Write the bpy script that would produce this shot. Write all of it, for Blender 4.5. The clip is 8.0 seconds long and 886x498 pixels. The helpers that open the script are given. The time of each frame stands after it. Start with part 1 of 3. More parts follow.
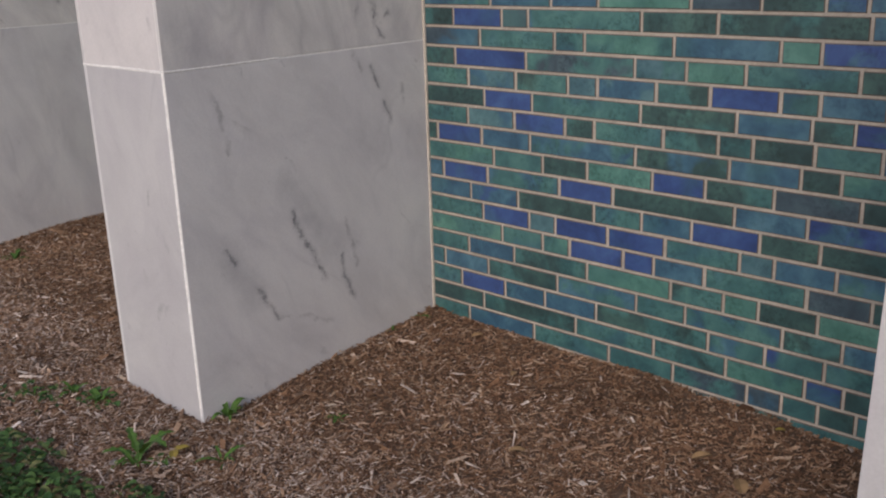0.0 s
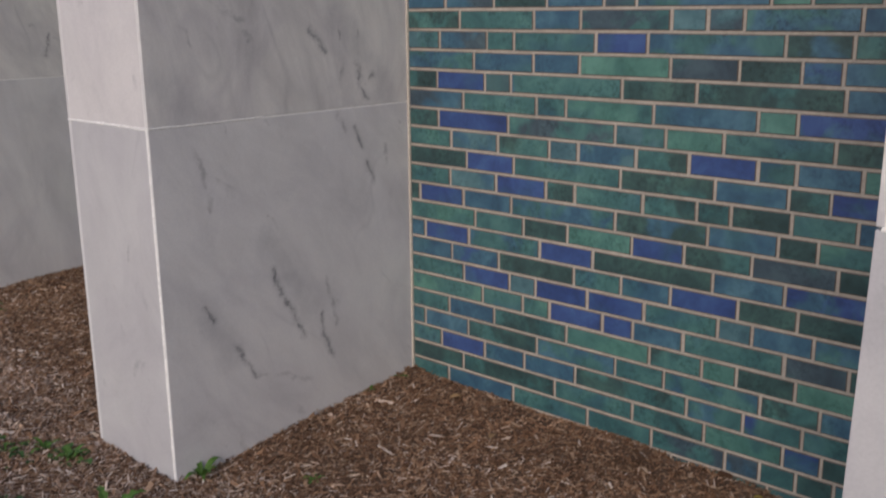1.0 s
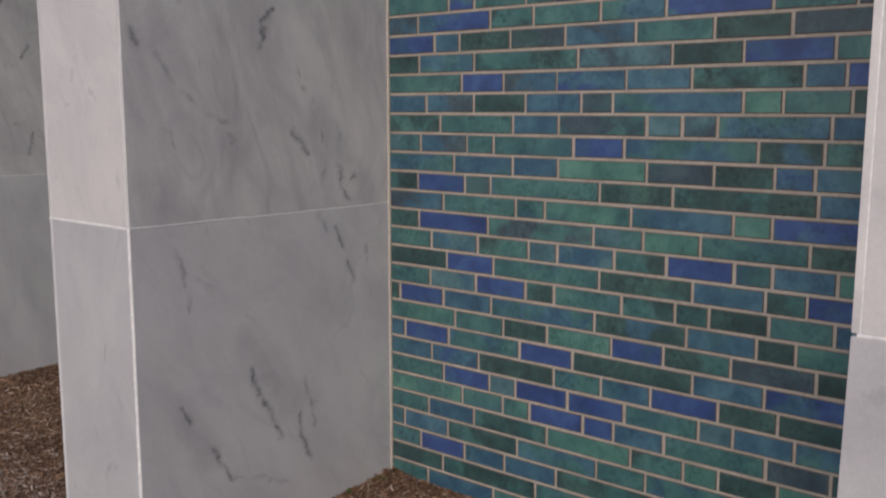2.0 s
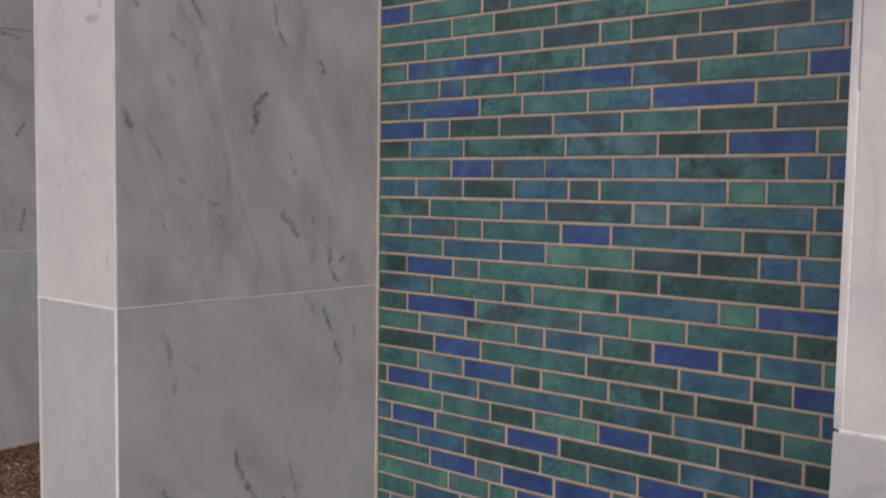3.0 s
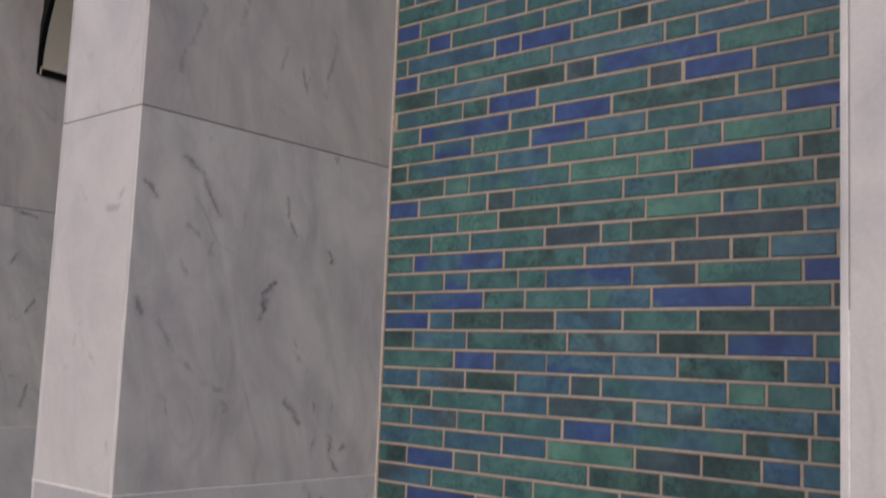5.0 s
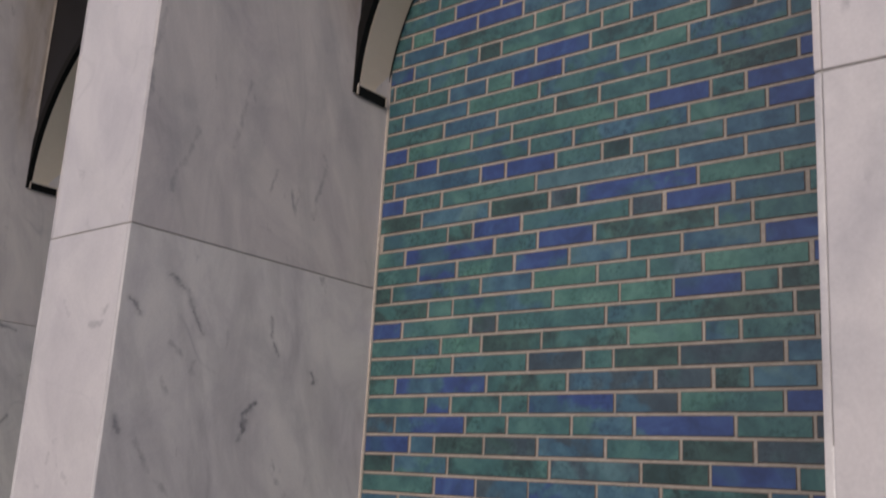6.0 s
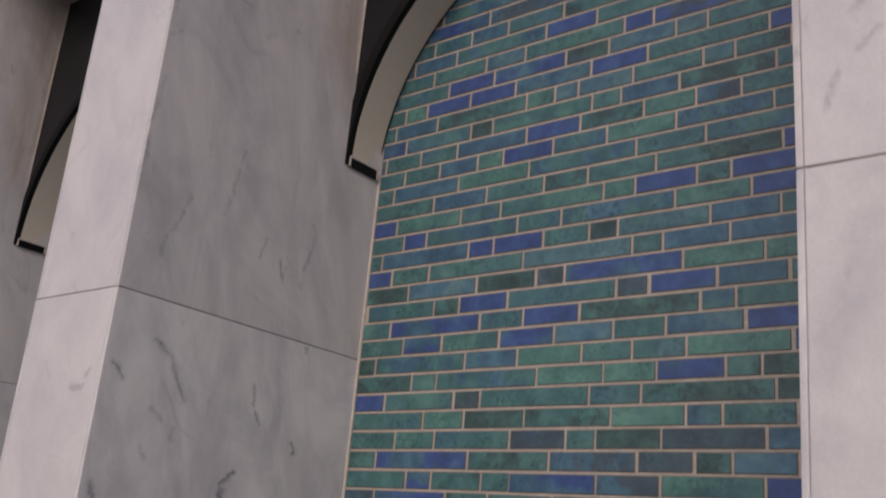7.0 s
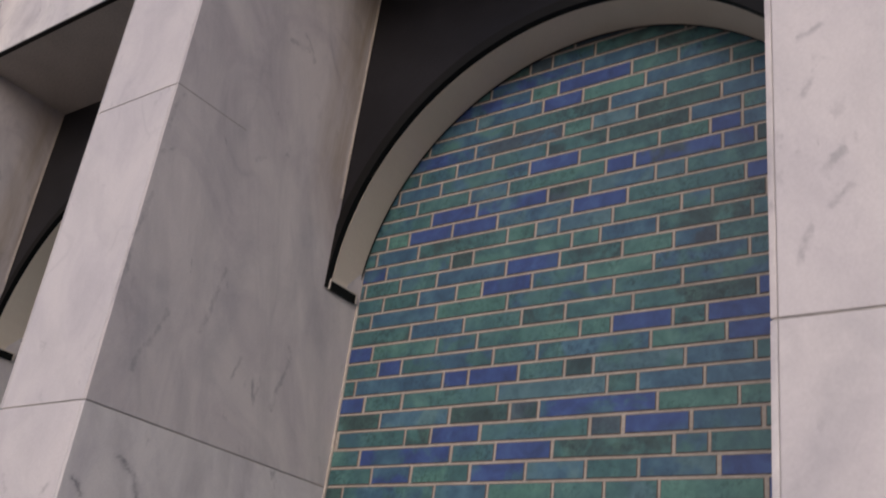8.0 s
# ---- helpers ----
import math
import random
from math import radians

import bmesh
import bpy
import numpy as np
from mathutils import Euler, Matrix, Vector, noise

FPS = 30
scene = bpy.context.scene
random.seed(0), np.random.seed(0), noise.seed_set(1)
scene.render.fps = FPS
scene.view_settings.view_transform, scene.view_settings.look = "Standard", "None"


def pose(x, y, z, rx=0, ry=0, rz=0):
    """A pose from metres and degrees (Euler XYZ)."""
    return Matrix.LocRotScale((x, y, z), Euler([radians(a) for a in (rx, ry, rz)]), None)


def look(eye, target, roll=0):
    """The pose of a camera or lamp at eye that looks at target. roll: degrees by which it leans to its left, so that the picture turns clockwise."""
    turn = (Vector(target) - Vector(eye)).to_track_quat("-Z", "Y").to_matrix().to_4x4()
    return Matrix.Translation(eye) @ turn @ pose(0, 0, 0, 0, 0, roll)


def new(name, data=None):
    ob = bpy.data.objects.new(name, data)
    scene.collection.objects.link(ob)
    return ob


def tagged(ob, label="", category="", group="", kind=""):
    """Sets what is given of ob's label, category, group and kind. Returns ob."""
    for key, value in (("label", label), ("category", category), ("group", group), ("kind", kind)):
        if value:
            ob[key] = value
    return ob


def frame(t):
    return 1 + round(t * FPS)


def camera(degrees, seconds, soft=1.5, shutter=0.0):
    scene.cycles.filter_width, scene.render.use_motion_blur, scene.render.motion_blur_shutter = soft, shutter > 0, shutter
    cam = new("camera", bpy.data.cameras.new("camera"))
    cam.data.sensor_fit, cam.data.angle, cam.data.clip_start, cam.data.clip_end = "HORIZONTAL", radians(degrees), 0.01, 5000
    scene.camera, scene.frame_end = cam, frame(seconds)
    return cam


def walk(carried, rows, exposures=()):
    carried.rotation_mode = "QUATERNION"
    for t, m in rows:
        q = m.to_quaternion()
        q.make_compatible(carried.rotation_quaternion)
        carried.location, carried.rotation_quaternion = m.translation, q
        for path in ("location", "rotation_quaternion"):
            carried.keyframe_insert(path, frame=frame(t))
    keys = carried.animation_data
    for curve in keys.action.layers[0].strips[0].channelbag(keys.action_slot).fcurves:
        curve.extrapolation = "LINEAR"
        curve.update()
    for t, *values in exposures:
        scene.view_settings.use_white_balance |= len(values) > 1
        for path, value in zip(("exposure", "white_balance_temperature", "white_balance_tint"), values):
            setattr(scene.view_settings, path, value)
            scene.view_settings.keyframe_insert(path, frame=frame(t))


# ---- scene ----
import functools

cam = camera(48.9, 8.0, soft=2.0, shutter=0.5)
PATH = [
    (0, (2.557, -2.655, 1.397), (1.248, -1.264, 0.804), -1.9),
    (0.5, (2.557, -2.657, 1.403), (1.254, -1.244, 0.85), -1.2),
    (1, (2.564, -2.652, 1.41), (1.262, -1.212, 0.929), -0.6),
    (1.5, (2.563, -2.657, 1.416), (1.264, -1.185, 1.035), -0.4),
    (3, (2.582, -2.665, 1.448), (1.291, -1.142, 1.318), 0.7),
    (3.5, (2.586, -2.674, 1.459), (1.288, -1.154, 1.405), 0.9),
    (4, (2.6, -2.68, 1.475), (1.292, -1.168, 1.502), 1.5),
    (4.5, (2.606, -2.689, 1.484), (1.297, -1.182, 1.604), 1.8),
    (6, (2.61, -2.72, 1.5), (1.364, -1.23, 1.977), 3.3),
    (6.5, (2.615, -2.727, 1.51), (1.392, -1.245, 2.066), 4.1),
    (7, (2.624, -2.742, 1.515), (1.416, -1.27, 2.128), 5.2),
    (7.5, (2.63, -2.745, 1.519), (1.457, -1.312, 2.275), 6.2),
    (8, (2.629, -2.753, 1.524), (1.494, -1.345, 2.379), 8.0),
]
walk(cam, [(t, look(eye, target, roll)) for t, eye, target, roll in PATH],
     exposures=[(0.0, -0.22, 5850, 14), (1.5, -0.42, 5800, 14), (3.5, -0.52, 5800, 15), (4.5, -0.54, 5850, 16), (6.5, -0.50, 5900, 18), (8.0, -0.44, 5950, 20)])

# ---- light: a bright overcast sky in front of the arcade ----
world = bpy.data.worlds.new("overcast_sky")
scene.world = world
world.use_nodes = True
wt = world.node_tree
wt.nodes.clear()
sky = wt.nodes.new("ShaderNodeTexSky")
sky.sky_type = "NISHITA"
sky.sun_disc = False
sky.sun_elevation = radians(27)
sky.sun_rotation = radians(161)
sky.air_density, sky.dust_density, sky.ozone_density = 1.0, 4.0, 1.0
bg = wt.nodes.new("ShaderNodeBackground")
bg.inputs["Strength"].default_value = 0.15
outw = wt.nodes.new("ShaderNodeOutputWorld")
wt.links.new(sky.outputs["Color"], bg.inputs["Color"])
wt.links.new(bg.outputs["Background"], outw.inputs["Surface"])

sun_data = bpy.data.lights.new("sun", "SUN")
sun_data.energy, sun_data.angle, sun_data.color = 0.42, radians(70), (1.0, 0.97, 0.94)
sun = new("sun", sun_data)
sun.matrix_world = look((2.8, -8.15, 4.4), (0.0, 0.0, 0.0))

# ---- measures, in metres ----
BAY = 2.082          # clear width of a niche
PIER = 0.476         # width of a pier
NEXT_X = -2.546      # where the next bay begins
DEEP = 1.105         # how far a pier stands out from the tile wall
JOINTS = (-0.35, 1.07, 2.244, 3.413, 4.58, 5.75)
SPRING = 3.0         # where the arch begins
SOFFIT = 4.545       # underside of the lintel
LINTEL = -0.77       # front plane of the lintel
PANEL = -0.215       # front plane of the dark arch panel
COURSE = 0.0705      # brick and joint
FIRST = -0.148       # underside of the lowest course
GAP = 0.009


# ---- materials ----
def material(name, rough=0.6, metal=0.0, spec=0.5):
    m = bpy.data.materials.new(name)
    m.use_nodes = True
    t = m.node_tree
    b = t.nodes["Principled BSDF"]
    b.inputs["Roughness"].default_value = rough
    b.inputs["Metallic"].default_value = metal
    b.inputs["Specular IOR Level"].default_value = spec
    return m, t, b


def node(t, kind, **values):
    n = t.nodes.new(kind)
    for key, value in values.items():
        n.inputs[key].default_value = value
    return n


def ramp(t, stops, source):
    n = t.nodes.new("ShaderNodeValToRGB")
    e = n.color_ramp.elements
    while len(e) < len(stops):
        e.new(0.5)
    for el, (at, c) in zip(e, stops):
        el.position = at
        el.color = (*c, 1) if len(c) == 3 else c
    t.links.new(source, n.inputs["Fac"])
    return n


def blend(t, kind, fac, a, b):
    n = t.nodes.new("ShaderNodeMix")
    n.data_type, n.blend_type = "RGBA", kind
    for slot, value in ((0, fac), (6, a), (7, b)):
        if isinstance(value, (int, float)):
            n.inputs[slot].default_value = value
        elif isinstance(value, tuple):
            n.inputs[slot].default_value = (*value, 1)
        else:
            t.links.new(value, n.inputs[slot])
    return n.outputs[2]


def relief(t, b, height, strength, distance):
    n = node(t, "ShaderNodeBump", Strength=strength, Distance=distance)
    t.links.new(height, n.inputs["Height"])
    t.links.new(n.outputs["Normal"], b.inputs["Normal"])


def shifted(t, amount, turn=(0, 0, 0), stretch=(1, 1, 1)):
    """Object coordinates, shifted for each object by its own random number, so that no two slabs carry the same figure."""
    co = t.nodes.new("ShaderNodeTexCoord")
    info = t.nodes.new("ShaderNodeObjectInfo")
    mul = t.nodes.new("ShaderNodeMath")
    mul.operation = "MULTIPLY"
    mul.inputs[1].default_value = amount
    t.links.new(info.outputs["Random"], mul.inputs[0])
    add = t.nodes.new("ShaderNodeVectorMath")
    t.links.new(co.outputs["Object"], add.inputs[0])
    t.links.new(mul.outputs[0], add.inputs[1])
    mp = t.nodes.new("ShaderNodeMapping")
    mp.inputs["Rotation"].default_value = [radians(a) for a in turn]
    mp.inputs["Scale"].default_value = stretch
    t.links.new(add.outputs[0], mp.inputs["Vector"])
    return mp.outputs["Vector"], info.outputs["Random"]


def noisy(t, vector, scale, detail=4.0, rough=0.55, distort=0.0):
    n = node(t, "ShaderNodeTexNoise", Scale=scale, Detail=detail, Roughness=rough, Distortion=distort)
    t.links.new(vector, n.inputs["Vector"])
    return n.outputs["Fac"]


def times(t, a, b):
    n = t.nodes.new("ShaderNodeMath")
    n.operation = "MULTIPLY"
    for slot, value in enumerate((a, b)):
        if isinstance(value, (int, float)):
            n.inputs[slot].default_value = value
        else:
            t.links.new(value, n.inputs[slot])
    return n.outputs[0]


def bedding(t):
    """Object coordinates of a slab, shifted and tilted for each slab by its own random number: slabs are cut at different angles to the bed."""
    co = t.nodes.new("ShaderNodeTexCoord")
    info = t.nodes.new("ShaderNodeObjectInfo")
    add = t.nodes.new("ShaderNodeVectorMath")
    t.links.new(co.outputs["Object"], add.inputs[0])
    t.links.new(times(t, info.outputs["Random"], 43.0), add.inputs[1])
    white = t.nodes.new("ShaderNodeTexWhiteNoise")
    white.noise_dimensions = "1D"
    t.links.new(info.outputs["Random"], white.inputs["W"])
    tilt = t.nodes.new("ShaderNodeVectorMath")
    tilt.operation = "MULTIPLY_ADD"
    t.links.new(white.outputs["Color"], tilt.inputs[0])
    tilt.inputs[1].default_value = (0.75, 0.55, 0.0)
    tilt.inputs[2].default_value = (-0.90, -0.20, 0.0)
    turn = t.nodes.new("ShaderNodeVectorRotate")
    turn.rotation_type = "EULER_XYZ"
    t.links.new(add.outputs[0], turn.inputs["Vector"])
    t.links.new(tilt.outputs[0], turn.inputs["Rotation"])
    return add.outputs[0], turn.outputs["Vector"]


def squeeze(t, vector, k):
    mp = t.nodes.new("ShaderNodeMapping")
    mp.inputs["Scale"].default_value = (1, 1, k)
    t.links.new(vector, mp.inputs["Vector"])
    return mp.outputs["Vector"]


# Veins that can be told apart, as straight strokes in the plane of a face: two ends, each along the face and up.
SIDE_DARK = [(-0.94, 2.12, -0.88, 2.08), (-0.88, 2.08, -0.84, 2.04), (-0.84, 2.04, -0.78, 1.94), (-1.07, 2.01, -1.03, 1.98), (-0.52, 2.04, -0.50, 1.97),
             (-0.49, 1.96, -0.46, 1.92), (-0.30, 1.88, -0.28, 1.85), (-0.54, 1.75, -0.58, 1.70), (-0.58, 1.70, -0.60, 1.62), (-1.09, 1.66, -1.06, 1.61),
             (-0.47, 1.35, -0.43, 1.32), (-0.43, 1.32, -0.40, 1.27), (-0.26, 1.22, -0.24, 1.15), (-0.24, 1.15, -0.22, 1.10), (-0.24, 1.14, -0.18, 1.18)]
SIDE_LOW = [(-0.47, 0.34, -0.46, 0.26), (-0.46, 0.26, -0.42, 0.18), (-0.67, 0.55, -0.64, 0.45), (-0.95, 0.49, -0.92, 0.44), (-0.84, 0.32, -0.76, 0.20),
            (-0.64, 0.45, -0.55, 0.28), (-0.28, 1.01, -0.25, 0.92), (-0.23, 0.87, -0.20, 0.79)]
SIDE_FAINT = [(-0.91, 1.89, -0.85, 1.86), (-0.82, 1.85, -0.81, 1.81), (-0.92, 1.78, -0.90, 1.74), (-0.99, 1.59, -0.94, 1.50), (-0.94, 1.50, -0.84, 1.43),
              (-0.84, 1.43, -0.74, 1.38), (-0.74, 1.34, -0.72, 1.31), (-0.42, 1.50, -0.38, 1.44), (-0.44, 0.47, -0.40, 0.29), (-0.76, 0.20, -0.53, 0.12),
              (-0.94, 0.96, -0.90, 0.80), (-0.36, 1.07, -0.33, 0.99), (-0.13, 0.92, -0.12, 0.85)]
SIDE_HIGH = [(-0.57, 2.48, -0.55, 2.58), (-0.36, 2.45, -0.32, 2.65), (-0.33, 2.70, -0.31, 2.67), (-0.57, 2.22, -0.55, 2.19), (-0.65, 3.92, -0.56, 3.92),
             (-0.60, 3.99, -0.52, 3.90), (-1.07, 3.39, -1.09, 3.24), (-1.09, 3.14, -1.05, 3.17), (-0.70, 3.32, -0.65, 3.37), (-1.08, 2.98, -1.10, 2.80),
             (-1.10, 2.80, -1.10, 2.62), (-0.98, 2.38, -0.90, 2.62), (-0.75, 2.60, -0.70, 2.85)]
SIDE_CLOUDS = [(-1.03, 1.19, -0.96, 1.11), (-0.93, 0.91, -0.87, 0.74), (-0.55, 1.95, -0.34, 1.68), (-0.34, 1.40, -0.11, 1.10), (-0.98, 2.39, -0.94, 2.70),
               (-0.69, 2.48, -0.63, 2.99), (-0.40, 2.90, -0.34, 3.20), (-0.69, 0.65, -0.51, 0.38), (-0.95, 0.49, -0.86, 0.31)]
FRONT_DARK = [(-0.15, 1.93, -0.09, 1.94), (-0.07, 1.99, -0.09, 1.97), (-0.32, 2.02, -0.28, 1.98), (-0.18, 1.48, -0.16, 1.45), (-0.05, 1.22, -0.04, 1.19),
              (-0.18, 0.69, -0.18, 0.65), (-0.17, 0.31, -0.20, 0.26), (2.13, 2.35, 2.16, 2.42), (2.19, 2.53, 2.23, 2.58), (2.20, 2.46, 2.23, 2.50),
              (2.16, 2.72, 2.18, 2.76), (2.15, 2.86, 2.19, 2.88)]
FRONT_CLOUDS = [(2.15, 1.95, 2.21, 2.10), (2.21, 2.10, 2.24, 2.19), (2.11, 1.87, 2.15, 1.96), (2.09, 1.72, 2.12, 1.75)]
NEXT_DARK = [(-0.25, 1.95, -0.22, 1.99), (-0.16, 1.69, -0.11, 1.76), (-0.14, 1.19, -0.11, 1.29), (-0.26, 2.23, -0.13, 2.21), (-0.37, 4.36, -0.32, 4.37),
             (-0.33, 4.15, -0.25, 4.28)]


def on_side(x, strokes):
    return [(Vector((x, a, b)), Vector((x, c, d))) for a, b, c, d in strokes]


def on_front(strokes):
    return [(Vector((a, -DEEP, b)), Vector((c, -DEEP, d))) for a, b, c, d in strokes]


def vector_math(t, operation, a, b):
    n = t.nodes.new("ShaderNodeVectorMath")
    n.operation = operation
    for slot, value in ((0, a), (1, b)):
        if isinstance(value, (Vector, tuple)):
            n.inputs[slot].default_value = value
        else:
            t.links.new(value, n.inputs[slot])
    return n


def veins(t, place, strokes, width, after):
    """How near a place is to any of the strokes: 1 on one, 0 from the given width on. The strokes are worked out one after another,
    each hung by a trifle on the one before it, which keeps the shader's memory small."""
    best = None
    for a, b in strokes:
        way = b - a
        chain = t.nodes.new("ShaderNodeVectorMath")
        chain.operation = "MULTIPLY_ADD"
        t.links.new(best or after, chain.inputs[0])
        chain.inputs[1].default_value = (1e-7, 1e-7, 1e-7)
        t.links.new(place, chain.inputs[2])
        off = vector_math(t, "SUBTRACT", chain.outputs["Vector"], a).outputs["Vector"]
        along = t.nodes.new("ShaderNodeMath")
        along.operation, along.use_clamp = "MULTIPLY", True
        t.links.new(vector_math(t, "DOT_PRODUCT", off, way / way.length_squared).outputs["Value"], along.inputs[0])
        along.inputs[1].default_value = 1.0
        foot = t.nodes.new("ShaderNodeVectorMath")
        foot.operation = "SCALE"
        foot.inputs[0].default_value = way
        t.links.new(along.outputs[0], foot.inputs["Scale"])
        far = vector_math(t, "DISTANCE", off, foot.outputs["Vector"]).outputs["Value"]
        if best is None:
            best = far
        else:
            least = t.nodes.new("ShaderNodeMath")
            least.operation = "MINIMUM"
            t.links.new(best, least.inputs[0])
            t.links.new(far, least.inputs[1])
            best = least.outputs[0]
    near = t.nodes.new("ShaderNodeMapRange")
    near.interpolation_type = "SMOOTHSTEP"
    near.inputs["From Min"].default_value, near.inputs["From Max"].default_value = width, width * 0.1
    t.links.new(best, near.inputs["Value"])
    return near.outputs["Result"]


def marble(name, tone, clouds, faint, dark, stained=False, figure=1.0):
    """figure: how strongly the stone is clouded and flecked."""
    m, t, b = material(name, 0.42, 0, 0.35)
    flat, bed = bedding(t)
    cloud = noisy(t, squeeze(t, bed, 0.60), 3.4, 7, 0.64, 0.9)
    base = ramp(t, [(at, tuple(v * (1 + (k - 1) * figure) for v, k in zip(tone, ks))) for at, ks in (
        (0.28, (0.71, 0.71, 0.73)), (0.43, (0.92, 0.915, 0.925)), (0.56, (1.05, 1.05, 1.03)), (0.70, (1.13, 1.12, 1.09)))], cloud)
    # soft grey streaks along the bed
    streak = noisy(t, squeeze(t, bed, 0.20), 5.5, 6, 0.65, 0.5)
    sr = ramp(t, [(0.46, (0, 0, 0)), (0.70, (1, 1, 1))], streak)
    c = blend(t, "MIX", times(t, sr.outputs[0], 0.50 * figure), base.outputs[0], (0.38, 0.375, 0.39))
    # broken thin veins
    thin = noisy(t, squeeze(t, bed, 0.40), 2.2, 2.2, 0.5, 0.2)
    tr = ramp(t, [(0.490, (0, 0, 0)), (0.50, (1, 1, 1)), (0.510, (0, 0, 0))], thin)
    here = ramp(t, [(0.50, (0, 0, 0)), (0.66, (1, 1, 1))], noisy(t, flat, 2.9, 2, 0.5))
    c = blend(t, "MIX", times(t, times(t, tr.outputs[0], here.outputs[0]), 0.4 * figure), c, (0.30, 0.30, 0.33))
    # short dark flecks
    fleck = noisy(t, squeeze(t, bed, 0.34), 19.0, 4, 0.62, 0.6)
    fr = ramp(t, [(0.60, (0, 0, 0)), (0.68, (1, 1, 1))], fleck)
    wr = ramp(t, [(0.53, (0, 0, 0)), (0.66, (1, 1, 1))], noisy(t, flat, 4.6, 3, 0.6))
    c = blend(t, "MIX", times(t, times(t, fr.outputs[0], wr.outputs[0]), 0.58 * figure), c, (0.22, 0.22, 0.24))
    # the veins that can be told apart, frayed by noise
    place = t.nodes.new("ShaderNodeNewGeometry").outputs["Position"]
    wander = node(t, "ShaderNodeTexNoise", Scale=9.0, Detail=6.0, Roughness=0.68)
    t.links.new(place, wander.inputs["Vector"])
    moved = t.nodes.new("ShaderNodeVectorMath")
    moved.operation = "MULTIPLY_ADD"
    t.links.new(wander.outputs["Color"], moved.inputs[0])
    moved.inputs[1].default_value, moved.inputs[2].default_value = (0.085, 0.085, 0.085), (-0.0425, -0.0425, -0.0425)
    bent = vector_math(t, "ADD", place, moved.outputs["Vector"]).outputs["Vector"]
    frayed = ramp(t, [(0.36, (0.2, 0.2, 0.2)), (0.60, (1, 1, 1))], noisy(t, place, 22.0, 4, 0.65)).outputs[0]
    soft = ramp(t, [(0.35, (0.2, 0.2, 0.2)), (0.62, (1, 1, 1))], noisy(t, place, 9.0, 5, 0.65)).outputs[0]
    for strokes, width, amount, grey, broken in ((clouds, 0.085, 0.34, (0.30, 0.31, 0.34), soft), (faint, 0.015, 0.52, (0.24, 0.24, 0.26), frayed), (dark, 0.024, 0.45, (0.26, 0.26, 0.29), soft), (dark, 0.0115, 0.88, (0.16, 0.16, 0.175), frayed)):
        if strokes:
            c = blend(t, "MIX", times(t, times(t, veins(t, bent, strokes, width, c), broken), amount), c, grey)
    if stained:
        # tan run-off marks beside the metal panel
        axes = t.nodes.new("ShaderNodeSeparateXYZ")
        t.links.new(t.nodes.new("ShaderNodeTexCoord").outputs["Object"], axes.inputs[0])
        edge = ramp(t, [(0.06, (0, 0, 0)), (0.20, (0.8, 0.8, 0.8)), (0.265, (1, 1, 1)), (0.30, (0.25, 0.25, 0.25))], axes.outputs["Y"])
        up = t.nodes.new("ShaderNodeMapRange")
        up.inputs["From Min"].default_value, up.inputs["From Max"].default_value = -0.25, 0.15
        t.links.new(axes.outputs["Z"], up.inputs["Value"])
        runs = ramp(t, [(0.35, (0.25, 0.25, 0.25)), (0.65, (1, 1, 1))], noisy(t, squeeze(t, flat, 0.12), 14.0, 4, 0.6))
        amount = times(t, times(t, edge.outputs[0], up.outputs["Result"]), times(t, runs.outputs[0], 0.95))
        c = blend(t, "MIX", amount, c, (0.33, 0.27, 0.19))
    fine = noisy(t, flat, 150, 3, 0.6)
    fc = ramp(t, [(0.3, (0.95, 0.95, 0.95)), (0.7, (1.03, 1.03, 1.03))], fine)
    c = blend(t, "MULTIPLY", 1.0, c, fc.outputs[0])
    t.links.new(c, b.inputs["Base Color"])
    rr = ramp(t, [(0.3, (0.36, 0.36, 0.36)), (0.7, (0.52, 0.52, 0.52))], cloud)
    t.links.new(rr.outputs[0], b.inputs["Roughness"])
    relief(t, b, fine, 0.08, 0.002)
    return m


# glazes of the bricks: dark, middle and light of each, and how strongly it is mottled
TINTS = {
    "T": ((0.038, 0.096, 0.106), (0.054, 0.138, 0.142), (0.080, 0.190, 0.180), 0.9),
    "G": ((0.050, 0.128, 0.116), (0.070, 0.178, 0.156), (0.100, 0.232, 0.200), 0.7),
    "A": ((0.050, 0.108, 0.134), (0.070, 0.148, 0.178), (0.100, 0.198, 0.226), 0.7),
    "O": ((0.034, 0.080, 0.130), (0.048, 0.114, 0.178), (0.074, 0.166, 0.228), 0.55),
    "C": ((0.030, 0.052, 0.145), (0.040, 0.074, 0.215), (0.054, 0.106, 0.265), 0.3),
    "N": ((0.026, 0.050, 0.054), (0.038, 0.078, 0.080), (0.056, 0.120, 0.112), 0.9),
    "S": ((0.038, 0.056, 0.076), (0.050, 0.080, 0.106), (0.070, 0.112, 0.138), 0.6),
}


